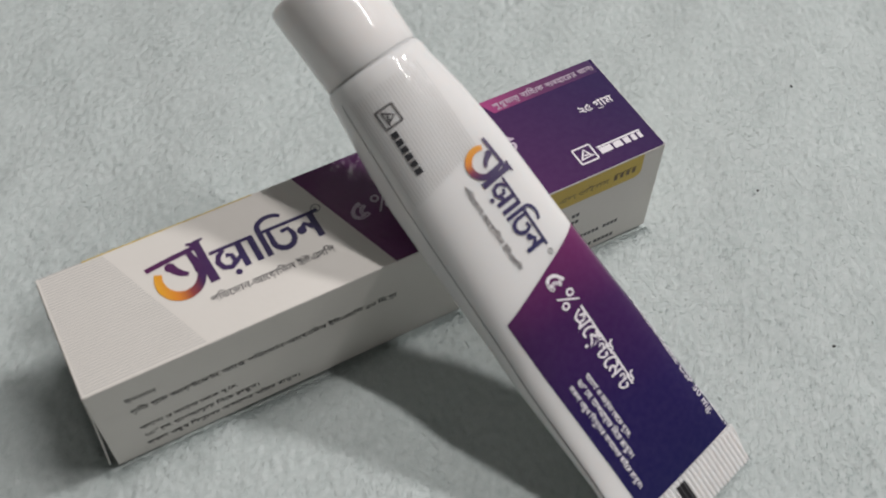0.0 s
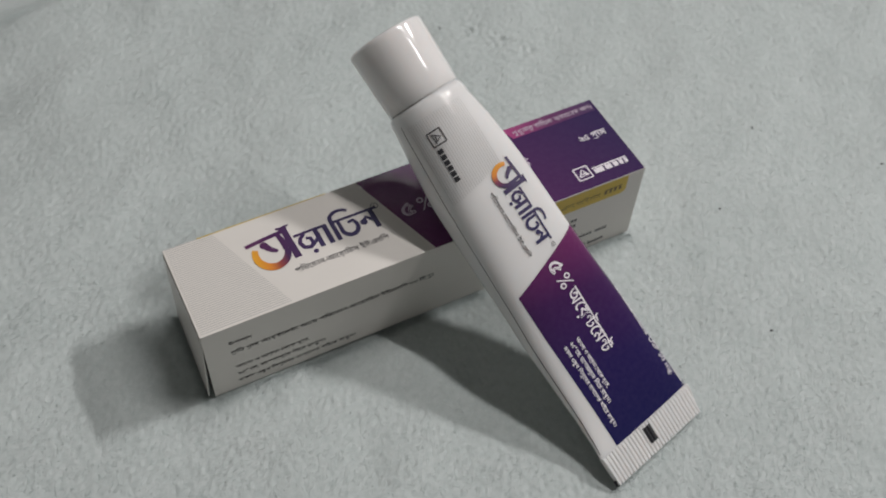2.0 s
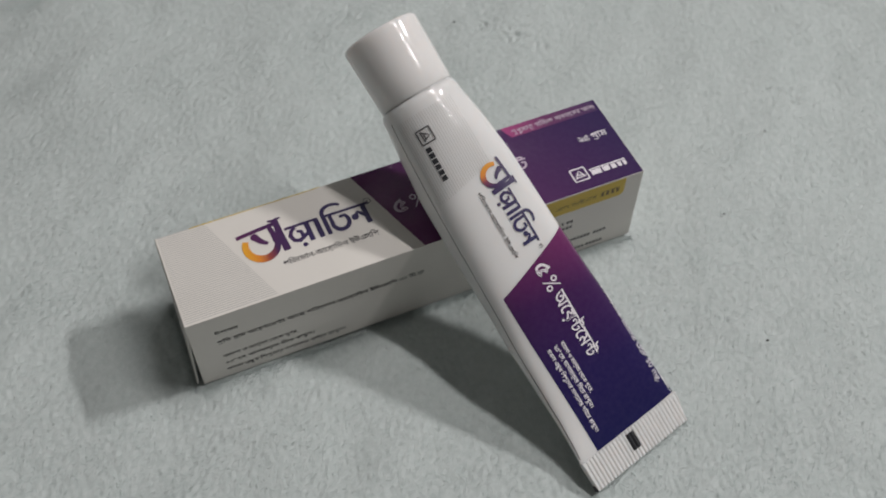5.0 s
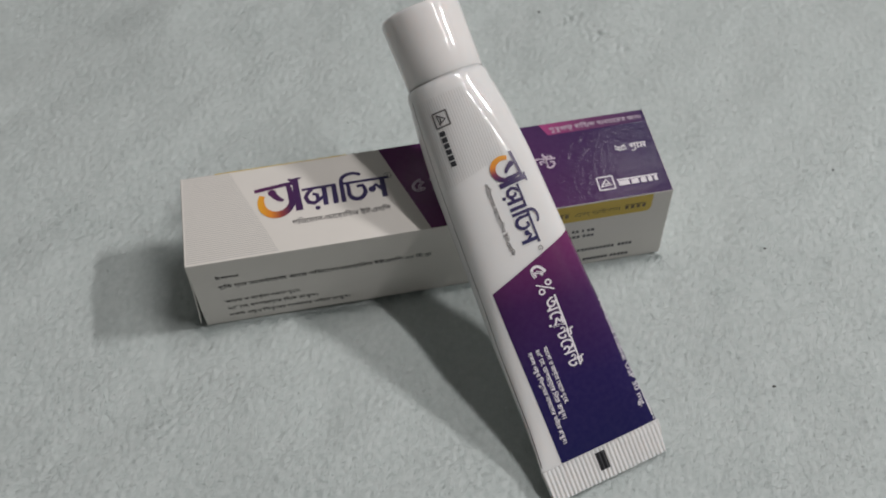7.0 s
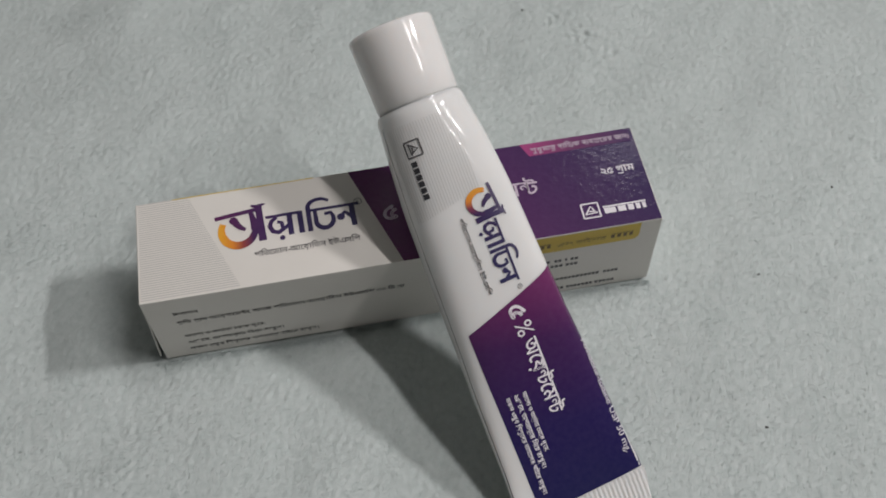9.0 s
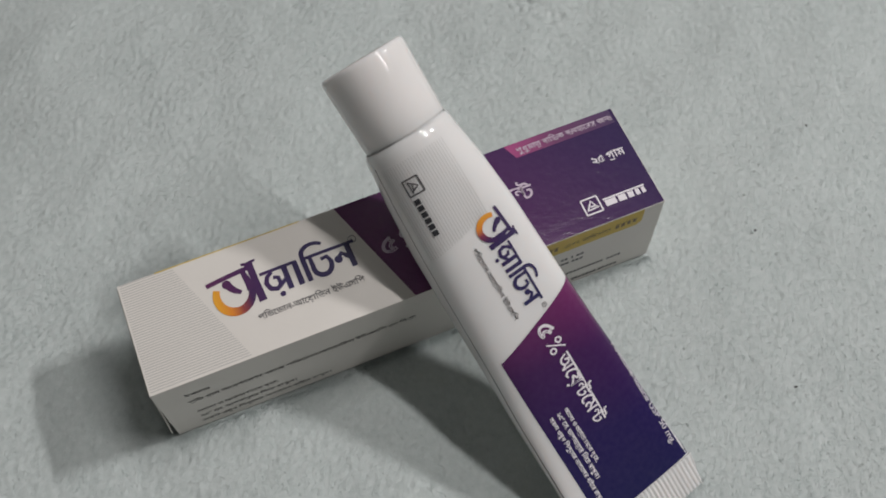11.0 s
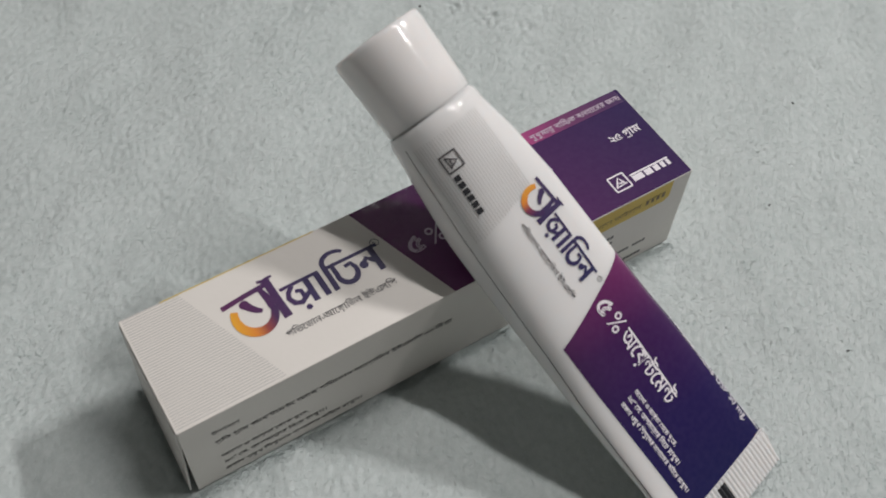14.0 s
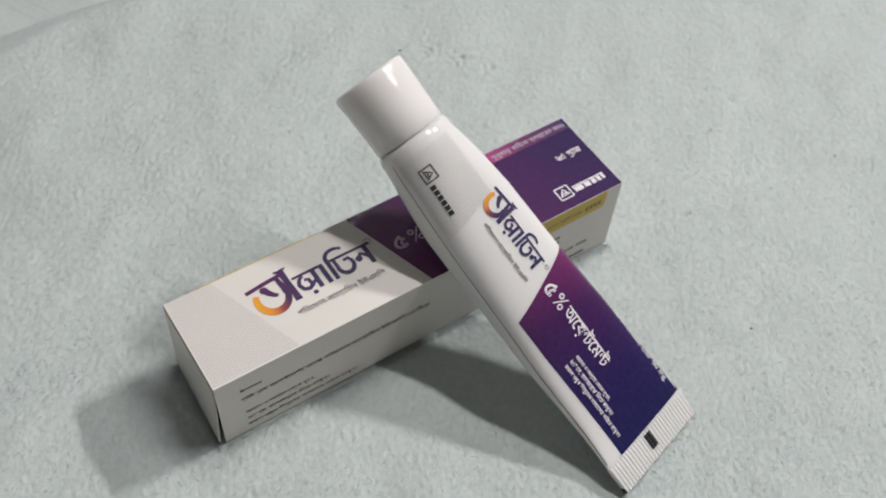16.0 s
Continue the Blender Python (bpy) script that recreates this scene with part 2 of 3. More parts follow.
def blanket():
    rng = np.random.default_rng(5)
    xs, ys = np.arange(X0, X1, STEP), np.arange(Y0, Y1, STEP)
    nx, ny = len(xs), len(ys)
    # backing heights on a coarse grid, then brought to the fine one
    cx, cy = np.arange(X0 - 0.004, X1 + 0.008, 0.004), np.arange(Y0 - 0.004, Y1 + 0.008, 0.004)
    coarse = np.array([[sheet_height(x, y) for x in cx] for y in cy])
    rows = np.array([np.interp(xs, cx, r) for r in coarse])
    z = np.array([np.interp(ys, cy, rows[:, i]) for i in range(nx)]).T
    # combed tufts: three sizes of streaks, laid over each other
    nap = (0.00007 * grain(rng, ny, nx, STEP, 0.0030, 0.0017, 62) + 0.00006 * grain(rng, ny, nx, STEP, 0.0021, 0.0013, 78)
           + 0.00010 * grain(rng, ny, nx, STEP, 0.018, 0.012, 50) + 0.00045 * grain(rng, ny, nx, STEP, 0.05, 0.03, 20))
    z = z + nap
    gx, gy = np.meshgrid(xs, ys)
    # small tousled spots
    rough = grain(rng, ny, nx, STEP, 0.0026, 0.0026, 0)
    for px, py, r in ((0.146, 0.098, 0.005), (0.139, 0.108, 0.003), (0.152, 0.089, 0.003), (0.225, 0.03, 0.003)):
        d2 = ((gx - px) ** 2 + (gy - py) ** 2) / r ** 2
        z = z - 0.0004 * np.exp(-d2) * (1 + 1.2 * rough)
    co = np.stack([gx, gy, z], -1).reshape(-1, 3)
    idx = np.arange(nx * ny).reshape(ny, nx)
    quads = np.stack([idx[:-1, :-1], idx[:-1, 1:], idx[1:, 1:], idx[1:, :-1]], -1).reshape(-1, 4)
    # a plain margin out to the hem, and the hem itself
    rim = np.concatenate([idx[0, :-1], idx[:-1, -1], idx[-1, :0:-1], idx[:0:-1, 0]])
    mid, half = np.array([(X0 + X1) / 2, (Y0 + Y1) / 2]), np.array([0.95, 0.92])
    inner = co[rim]
    scale = np.max(np.abs(inner[:, :2] - mid) / half, axis=1)
    outer = np.column_stack([mid + (inner[:, :2] - mid) / scale[:, None], np.full(len(rim), -0.083)])
    below = outer - np.array([0, 0, 0.006])
    n0, k = len(co), len(rim)
    a, nxt = np.arange(k), (np.arange(k) + 1) % k
    skirt = np.stack([rim[nxt], rim[a], n0 + a, n0 + nxt], -1)
    hem = np.stack([n0 + nxt, n0 + a, n0 + k + a, n0 + k + nxt], -1)
    verts = np.concatenate([co, outer, below])
    faces = np.concatenate([quads, skirt, hem])
    thing = new("blanket", quick_mesh("blanket", verts, faces, BACKING))
    tagged(thing, "pale aqua grey plush fleece blanket spread out flat", "blanket")

    # the nap: loose fibre ends lying over the tufts
    count = PILE_COUNT
    px, py = rng.uniform(X0 + 0.004, X1 - 0.006, count), rng.uniform(Y0 + 0.004, Y1 - 0.006, count)
    ix, iy = ((px - X0) / STEP).astype(int), ((py - Y0) / STEP).astype(int)
    hz = z[iy, ix]
    swirl = grain(rng, ny, nx, STEP, 0.03, 0.03, 0)[iy, ix]
    ang = -2.0 + 0.45 * swirl + rng.normal(0, 0.5, count)
    tilt = np.clip(rng.normal(1.34, 0.09, count), 0.5, 1.52)
    length = 0.0010 * rng.uniform(0.5, 1.5, count)
    # fibres that stand up against the carton's lower edges and the tail
    k = 7000
    px[:k], py[:k] = rng.uniform(-0.001, 0.141, k), -rng.exponential(0.0011, k) - 0.0002
    px[k:k + 1500], py[k:k + 1500] = -rng.exponential(0.001, 1500) - 0.0015, rng.uniform(-0.001, 0.032, 1500)
    px[k + 1500:k + 2500] = rng.uniform(0.087, 0.124, 1000)
    py[k + 1500:k + 2500] = -0.0735 + (px[k + 1500:k + 2500] - 0.0875) * 0.279 - rng.exponential(0.001, 1000)
    k += 2500
    hz[:k] = z[((py[:k] - Y0) / STEP).astype(int), ((px[:k] - X0) / STEP).astype(int)]
    tilt[:k], length[:k] = rng.uniform(0.5, 1.1, k), rng.uniform(0.0007, 0.0019, k)
    under = (px > 0.001) & (px < 0.139) & (py > 0.001) & (py < 0.031)
    length[under] *= 0.3
    width = rng.uniform(0.00003, 0.00006, count)
    dx, dy, dz = np.sin(tilt) * np.cos(ang), np.sin(tilt) * np.sin(ang), np.cos(tilt)
    wx, wy = -np.sin(ang) * width, np.cos(ang) * width
    fib = np.empty((count, 4, 3))
    fib[:, 0] = np.stack([px - wx, py - wy, hz - 0.0001], 1)
    fib[:, 1] = np.stack([px + wx, py + wy, hz - 0.0001], 1)
    m = np.stack([px + dx * length * 0.55, py + dy * length * 0.55, hz - 0.000045 + dz * length * 0.57], 1)
    fib[:, 2] = m + np.stack([wx, wy, 0 * wx], 1) * 0.8
    fib[:, 3] = np.stack([px + dx * length, py + dy * length, hz + dz * length], 1)
    me = quick_mesh("nap", fib.reshape(-1, 3), np.arange(count * 4).reshape(-1, 4)[:, ::-1], PILE)
    # tufts of a millimetre or two lean together
    lean_x, lean_y = (grain(rng, ny, nx, STEP, 0.0020, 0.0012, turn)[iy, ix] for turn in (60, 75))
    up = np.stack([-0.3 * dx + 0.29 * lean_x, -0.3 * dy + 0.29 * lean_y, 0.9 + 0 * dx], 1) + rng.normal(0, 0.14, (count, 3))
    up /= np.linalg.norm(up, axis=1)[:, None]
    me.normals_split_custom_set_from_vertices(np.repeat(up, 4, axis=0).tolist())
    nap_part = new("nap", me)
    nap_part.parent = thing
    tagged(nap_part, kind="stuff")


def quick_mesh(name, verts, quads, mat):
    me = bpy.data.meshes.new(name)
    me.vertices.add(len(verts))
    me.vertices.foreach_set("co", np.ascontiguousarray(verts, dtype=np.float32).reshape(-1))
    me.loops.add(len(quads) * 4)
    me.loops.foreach_set("vertex_index", np.ascontiguousarray(quads, dtype=np.int32).reshape(-1))
    me.polygons.add(len(quads))
    me.polygons.foreach_set("loop_start", (np.arange(len(quads)) * 4).astype(np.int32))
    me.polygons.foreach_set("use_smooth", np.ones(len(quads), dtype=bool))
    me.materials.append(mat)
    me.update(calc_edges=True)
    return me


PILE_COUNT = 820000
blanket()


# ---------------------------------------------------------------- the carton
L, W, H = 0.140, 0.0318, 0.0310   # along the front, front to back, height
T = 0.0005                        # board thickness


def carton():
    thing = tagged(new("medicine_box"), "white and purple printed carton lying on the blanket", "box")
    thing.empty_display_size = 0.02

    def panel(name, lo, hi, label=""):
        return part(name, slab(lo, hi, 0.00018), BOARD, thing, label)
    top = panel("top_panel", (0, 0, H - T), (L, W, H))
    front = panel("front_panel", (0, 0, 0), (L, T, H - T * 0.6))
    panel("back_panel", (0, W - T, 0), (L, W, H - T * 0.6))
    panel("bottom_panel", (0, T, 0), (L, W - T, T))

    # end closures: a bowed tuck flap with its lip and two dust flaps behind
    def end(x, way, bow):
        n = 10
        verts, faces = [], []
        for side in (0, 1):
            for i in range(n + 1):
                s = i / n
                y = 0.0008 + s * (W - 0.0016)
                for j in range(n + 1):
                    r = j / n
                    z = 0.0006 + r * (H - 0.0014)
                    out = bow * (1 - r) ** 1.5 * (1 - 0.55 * s) + 0.0002
                    verts.append((x + way * (out - side * 0.0004), y, z))
        w = n + 1
        b = w * w
        for i in range(n):
            for j in range(n):
                a = i * w + j
                faces += [(a, a + 1, a + w + 1, a + w), (b + a, b + a + w, b + a + w + 1, b + a + 1)]
        for i in range(n):
            faces += [(i * w, (i + 1) * w, b + (i + 1) * w, b + i * w), (i * w + n, b + i * w + n, b + (i + 1) * w + n, (i + 1) * w + n),
                      (i, b + i, b + i + 1, i + 1), (n * w + i, n * w + i + 1, b + n * w + i + 1, b + n * w + i)]
        mesh_object("end_flap", verts, faces, BOARD, thing, "white tuck flap, slightly sprung open", smooth=False)
        lo, hi = sorted((x - way * 0.0022, x - way * 0.0016))
        part("dust_flap", slab((lo, T * 1.2, 0.001), (hi, W * 0.48, H - 0.001)), BOARD, thing)
        part("dust_flap", slab((lo, W * 0.52, 0.001), (hi, W - T * 1.2, H - 0.001)), BOARD, thing)
    end(0.0, -1, 0.0016)
    end(L, 1, 0.0003)
    return thing, top, front


carton_thing, carton_top, carton_front = carton()


def flat_top(points, lift=0.00003):
    """Plan points in cm on the lid, as places."""
    return [(x * CM, y * CM, H + lift) for x, y in points]


def decal(name, points, mat, parent, place, label=""):
    return mesh_object(name, place(points), [tuple(range(len(points)))], mat, parent, label)



# printed fields of the lid
decal("purple_field", [(6.94, 0.01), (13.98, 0.01), (13.98, 3.17), (5.86, 3.17)], BOX_PURPLE, carton_top, flat_top, "purple to navy printed field")
decal("pink_tab", [(10.75, 3.165), (13.9, 3.165), (13.9, 2.72), (10.95, 2.72)], PINK_INK, carton_top, lambda p: flat_top(p, 0.00006), "magenta tab")
for k in range(44):
    y = 0.08 + k * 0.071
    decal("hatch_line", [(0.06, y), (2.66 - y * 0.388, y), (2.65 - y * 0.388, y + 0.026), (0.06, y + 0.026)], GREY_INK, carton_top, flat_top)


# ---------------------------------------------------------------- the ointment tube
TUBE_U = Vector((0.96322, 0.26844, -0.01192))
TUBE_A = Vector((-0.21544, 0.79800, 0.56283))
TUBE_N = TUBE_U.cross(TUBE_A)
TUBE_BASE = Vector((0.1040, -0.0690, 0.0015))
KNOTS_A = [-0.1, 0.78, 1.2, 2.0, 4.0, 5.3, 6.5, 7.7, 9.0, 10.3, 11.0, 11.4]
KNOTS_W = [1.72, 1.80, 1.75, 1.68, 1.59, 1.51, 1.46, 1.42, 1.37, 1.30, 1.23, 1.17]
KNOTS_B = [0.09, 0.11, 0.17, 0.29, 0.52, 0.65, 0.77, 0.87, 0.95, 1.03, 1.08, 1.11]
KNOTS_T = [0.07, 0.08, 0.12, 0.17, 0.21, 0.21, 0.21, 0.21, 0.21, 0.20, 0.17, 0.15]
MID = 0.17   # the middle of the body, to the right of the tail's mark


def section(a):
    """Half width, half thickness and middle height of the tube at a cm from its tail."""
    w, b, t = (float(np.interp(a, KNOTS_A, k)) for k in (KNOTS_W, KNOTS_B, KNOTS_T))
    return w, b, t - b


ANGLES = np.linspace(-math.pi, math.pi, 361)


def ring(a, lift=0.0):
    """Points across the section at a, from the underside's middle round the left edge, the top and the right edge."""
    w, b, c = section(a)
    flat = min(1.0, max(0.0, (11.1 - a) / 2.2))
    p = 2 / (2.0 + 0.9 * flat)
    roll = 0.12 * flat * min(1.0, max(0.0, (a - 0.8) / 3.5))
    s, k = np.sin(ANGLES), np.cos(ANGLES)
    u = MID + (w + lift) * np.sign(s) * np.abs(s) ** p
    n = c + (b + lift) * np.sign(k) * np.abs(k) ** p + roll * (u - MID - 0.6 * w)
    return u, n


def on_tube(s, a, lift=0.006):
    """The place (metres, tube space) at s cm round the surface from the middle of its top and a cm from the tail."""
    u, n = ring(a, lift)
    d = np.concatenate([[0], np.cumsum(np.hypot(np.diff(u), np.diff(n)))])
    d -= d[180]
    return (float(np.interp(s, d, u)) * CM, a * CM, float(np.interp(s, d, n)) * CM)


def round_to(u0, a):
    """s for a point whose straight offset from the middle of the top is u0."""
    u, n = ring(a)
    d = np.concatenate([[0], np.cumsum(np.hypot(np.diff(u), np.diff(n)))])
    d -= d[180]
    return float(np.interp(u0, u[90:271], d[90:271]))


def tube():
    thing = tagged(new("ointment_tube"), "white and purple ointment tube leaning on the carton", "tube")
    m = Matrix((TUBE_U, TUBE_A, TUBE_N)).transposed().to_4x4()
    m.translation = TUBE_BASE
    thing.matrix_world = m
    thing.empty_display_size = 0.02

    # body: rings from the tail fold to the shoulder
    stations = list(np.linspace(0.78, 11.0, 70)) + [11.12, 11.22]
    verts, faces, ks = [], [], range(0, 360, 4)
    for a in stations:
        u, n = ring(a)
        verts += [(u[k] * CM, a * CM, n[k] * CM) for k in ks]
    def extra(a, scale):
        u, n = ring(11.22)
        c = section(11.22)[2]
        verts.extend([((MID + (u[k] - MID) * scale) * CM, a * CM, (c + (n[k] - c) * scale) * CM) for k in ks])
    for a, scale in ((11.34, 0.997), (11.44, 0.982), (11.52, 0.958), (11.575, 0.925)):
        extra(a, scale)
    w = len(ks)
    rows = len(stations) + 4
    for j in range(rows - 1):
        for i in range(w):
            faces.append((j * w + i, j * w + (i + 1) % w, (j + 1) * w + (i + 1) % w, (j + 1) * w + i))
    body = mesh_object("tube_body", verts, faces, ENAMEL, thing, smooth=True)

    # cap: a plain, slightly flaring cylinder with softened rims
    _, _, c0 = section(11.4)
    prof = [(11.60, 0.0), (11.60, 1.045), (11.605, 1.075), (11.63, 1.09), (12.3, 1.105), (13.0, 1.12), (13.50, 1.13), (13.57, 1.12), (13.62, 1.09), (13.64, 1.04), (13.62, 0.98), (13.60, 0.0)]
    verts, faces, seg = [], [], 72
    for a, r in prof:
        cn = c0 - 0.02 * (a - 11.4)
        for i in range(seg):
            g = 2 * math.pi * i / seg
            verts.append((((MID + 0.03) + r * math.cos(g)) * CM, a * CM, (cn + r * math.sin(g)) * CM))
    for j in range(len(prof) - 1):
        for i in range(seg):
            faces.append((j * seg + i, (j + 1) * seg + i, (j + 1) * seg + (i + 1) % seg, j * seg + (i + 1) % seg))
    mesh_object("screw_cap", verts, faces, PLASTIC, thing, "glossy white plastic screw cap", smooth=True)
    prof = [(11.45, 1.055), (11.62, 1.055)]
    verts, faces = [], []
    for a, r in prof:
        for i in range(seg):
            g = 2 * math.pi * i / seg
            verts.append((((MID + 0.03) + r * math.cos(g)) * CM, a * CM, (c0 + r * math.sin(g)) * CM))
    for i in range(seg):
        faces.append((i, seg + i, seg + (i + 1) % seg, (i + 1) % seg))
    mesh_object("neck", verts, faces, ENAMEL, thing, smooth=True)

    # folded tail with pressed ribs
    def tail_top(u, a):
        return 0.085 + 0.022 * math.cos(2 * math.pi * u / 0.122)
    nu, na = 240, 4
    verts, faces = [], []
    for side in (1, -1):
        for j in range(na + 1):
            a = -0.1 + 0.88 * j / na
            half0, half1 = -1.60 - 0.03 * (a + 0.1) / 0.88, 1.85 + 0.13 * (a + 0.1) / 0.88
            for i in range(nu + 1):
                u = half0 + (half1 - half0) * i / nu
                z = tail_top(u, a) if side > 0 else -0.10
                if a > 0.62 and side > 0:
                    z = min(z, 0.085)
                verts.append((u * CM, a * CM, z * CM))
    w = nu + 1
    b = w * (na + 1)
    for j in range(na):
        for i in range(nu):
            q = j * w + i
            faces += [(q, q + 1, q + w + 1, q + w), (b + q, b + q + w, b + q + w + 1, b + q + 1)]
    for i in range(nu):
        q = na * w
        faces += [(i, b + i, b + i + 1, i + 1), (q + i, q + i + 1, b + q + i + 1, b + q + i)]
    for j in range(na):
        faces += [(j * w, (j + 1) * w, b + (j + 1) * w, b + j * w), (j * w + nu, b + j * w + nu, b + (j + 1) * w + nu, (j + 1) * w + nu)]
    tail = mesh_object("crimped_tail", verts, faces, ENAMEL, thing, "white folded end pressed into ribs")
    verts, faces, k = [], [], 16
    for j, a in enumerate((0.17, 0.67)):
        for i in range(k + 1):
            u = -0.085 + 0.29 * i / k
            verts.append((u * CM, a * CM, (tail_top(u, a) + 0.006) * CM))
    for i in range(k):
        faces.append((i, i + 1, k + 2 + i, k + 1 + i))
    mesh_object("register_mark", verts, faces, BLACK_INK, tail, "black printer's mark")
    part("register_mark", slab((-1.645 * CM, -0.108 * CM, -0.06 * CM), (-1.50 * CM, 0.06 * CM, 0.055 * CM)), BLACK_INK, tail, "black printer's mark")
    return thing, body


tube_thing, tube_body = tube()


def tube_patch(name, outline_rows, mat, parent, label="", lift=0.006):
    """A printed field: rows of (a, s from, s to), as one sheet that follows the surface."""
    verts, faces, k = [], [], 28
    for a, s0, s1 in outline_rows:
        verts += [on_tube(s0 + (s1 - s0) * i / k, a, lift) for i in range(k + 1)]
    for j in range(len(outline_rows) - 1):
        for i in range(k):
            q = j * (k + 1) + i
            faces.append((q, q + 1, q + k + 2, q + k + 1))
    return mesh_object(name, verts, faces, mat, parent, label, smooth=True)


def purple_field():
    """Straight left and lower edges; the upper edge climbs to the right and runs round the side."""
    verts, faces, nc, nr = [], [], 40, 44
    s_right, slope = 2.9, 0.33
    s_left = round_to(-1.01, 5.6)
    for j in range(nc + 1):
        f = j / nc
        top = min(7.0, 5.66 + slope * f * (s_right - s_left))
        for i in range(nr + 1):
            a = 0.80 + (top - 0.80) * i / nr
            sl = round_to(-1.03, a)
            verts.append(on_tube(sl + (s_right - sl) * f, a))
    for j in range(nc):
        for i in range(nr):
            q = j * (nr + 1) + i
            faces.append((q, q + nr + 1, q + nr + 2, q + 1))
    return mesh_object("purple_field", verts, faces, TUBE_PURPLE, tube_body, "purple to navy printed field", smooth=True)


purple_field()
for k in range(25):
    s0 = -1.42 + k * 0.074
    end = 8.72 + max(0.0, (s0 + 1.2)) * 0.2
    tube_patch("hatch_line", [(float(a), s0, s0 + 0.024) for a in np.linspace(end, 11.15, 12)], HATCH_INK, tube_body, lift=0.004)


def left_edge(a):
    return round_to(MID - 0.985 * section(a)[0], a)


tube_patch("side_line", [(float(a), left_edge(a), left_edge(a) + 0.026) for a in np.linspace(0.9, 11.3, 60)], DARK_GREY_INK, tube_body, lift=0.004)


# ---------------------------------------------------------------- printing: strokes, letters and bars
def ribbon(points, width, taper=None):
    """A flat stroke of that width along points; taper gives the share of the width at each end."""
    pts = [Vector(p) for p in points]
    dense = []
    for a, b in zip(pts, pts[1:]):
        k = max(1, int((b - a).length / 0.12))
        dense += [a.lerp(b, i / k) for i in range(k)]
    dense.append(pts[-1])
    verts, faces, n = [], [], len(dense)
    for i, p in enumerate(dense):
        d = (dense[min(i + 1, n - 1)] - dense[max(i - 1, 0)]).normalized()
        s = i / (n - 1)
        w = width / 2 * (1.0 if taper is None else taper[0] + (taper[1] - taper[0]) * s + taper[2] * math.sin(math.pi * s))
        verts += [(p.x - d.y * w, p.y + d.x * w), (p.x + d.y * w, p.y - d.x * w)]
    for i in range(n - 1):
        faces.append((2 * i, 2 * i + 1, 2 * i + 3, 2 * i + 2))
    return verts, faces


def bow(cx, cy, r, start, stop, ry=None, n=14):
    ry = r if ry is None else ry
    return [(cx + r * math.cos(radians(start + (stop - start) * i / n)), cy + ry * math.sin(radians(start + (stop - start) * i / n))) for i in range(n + 1)]


def disc(cx, cy, r):
    return [(cx + r * math.cos(2 * math.pi * i / 14), cy + r * math.sin(2 * math.pi * i / 14)) for i in range(14)], [tuple(range(14))]


def join(shapes):
    verts, faces = [], []
    for v, f in shapes:
        k = len(verts)
        verts += list(v)
        faces += [tuple(i + k for i in q) for q in f]
    return verts, faces


from mathutils.geometry import interpolate_bezier, tessellate_polygon

GLYPHS = {}


def glyph_run(text, outline):
    """Letters of the built-in font as flat faces, size 1; outline > 0 draws their rim alone, < 0 makes them bolder."""
    if (text, outline) in GLYPHS:
        return GLYPHS[text, outline]
    c = bpy.data.curves.new("letters", "FONT")
    c.body = text
    ob = bpy.data.objects.new("letters", c)
    scene.collection.objects.link(ob)
    bpy.context.view_layer.update()
    loops = []
    for sp in ob.to_curve(bpy.context.evaluated_depsgraph_get()).splines:
        bp, pts = sp.bezier_points, []
        for i in range(len(bp)):
            p, q = bp[i], bp[(i + 1) % len(bp)]
            pts += [v.to_2d() for v in interpolate_bezier(p.co, p.handle_right, q.handle_left, q.co, 4)[:-1]]
        pts = [p for i, p in enumerate(pts) if (p - pts[i - 1]).length > 0.004]
        if len(pts) > 2:
            loops.append(pts)
    ob.to_curve_clear()
    bpy.data.objects.remove(ob)
    bpy.data.curves.remove(c)
    areas = [sum(p.x * q.y - q.x * p.y for p, q in zip(l, l[1:] + l[:1])) / 2 for l in loops]
    sign = 1 if not areas or max(areas, key=abs) > 0 else -1
    shapes = []
    for l, a in zip(loops, areas):
        if a * sign < 0:
            continue
        holes = [h for h, ha in zip(loops, areas) if ha * sign < 0 and inside(h[0], l)]
        flat = [p for ring_ in [l, *holes] for p in ring_]
        if outline <= 0:
            shapes.append(([(p.x, p.y) for p in flat], [tuple(t) for t in tessellate_polygon([[p.to_3d() for p in ring_] for ring_ in [l, *holes]])]))
    if outline:
        for i, l in enumerate(loops):
            verts, faces = band(l, abs(outline), 0.022 * sign if outline > 0 else 0.0)
            shapes.append(([(x, y, 0.00002 + 0.000004 * (i % 3)) for x, y in verts], faces))
    GLYPHS[text, outline] = join(shapes)
    return GLYPHS[text, outline]


def inside(p, loop):
    hit = False
    for a, b in zip(loop, loop[1:] + loop[:1]):
        if (a.y > p.y) != (b.y > p.y) and p.x < a.x + (p.y - a.y) * (b.x - a.x) / (b.y - a.y):
            hit = not hit
    return hit


def band(pts, half, shift=0.0):
    """A band on both sides of a closed rim, or shifted outwards from it."""
    verts, faces, n = [], [], len(pts)
    for i, p in enumerate(pts):
        d = (pts[(i + 1) % n] - pts[i - 1]).normalized()
        o = Vector((d.y, -d.x)) * shift
        verts += [(p.x + o.x - d.y * half, p.y + o.y + d.x * half), (p.x + o.x + d.y * half, p.y + o.y - d.x * half)]
    for i in range(n):
        j = (i + 1) % n
        faces.append((2 * i, 2 * i + 1, 2 * j + 1, 2 * j))
    return verts, faces


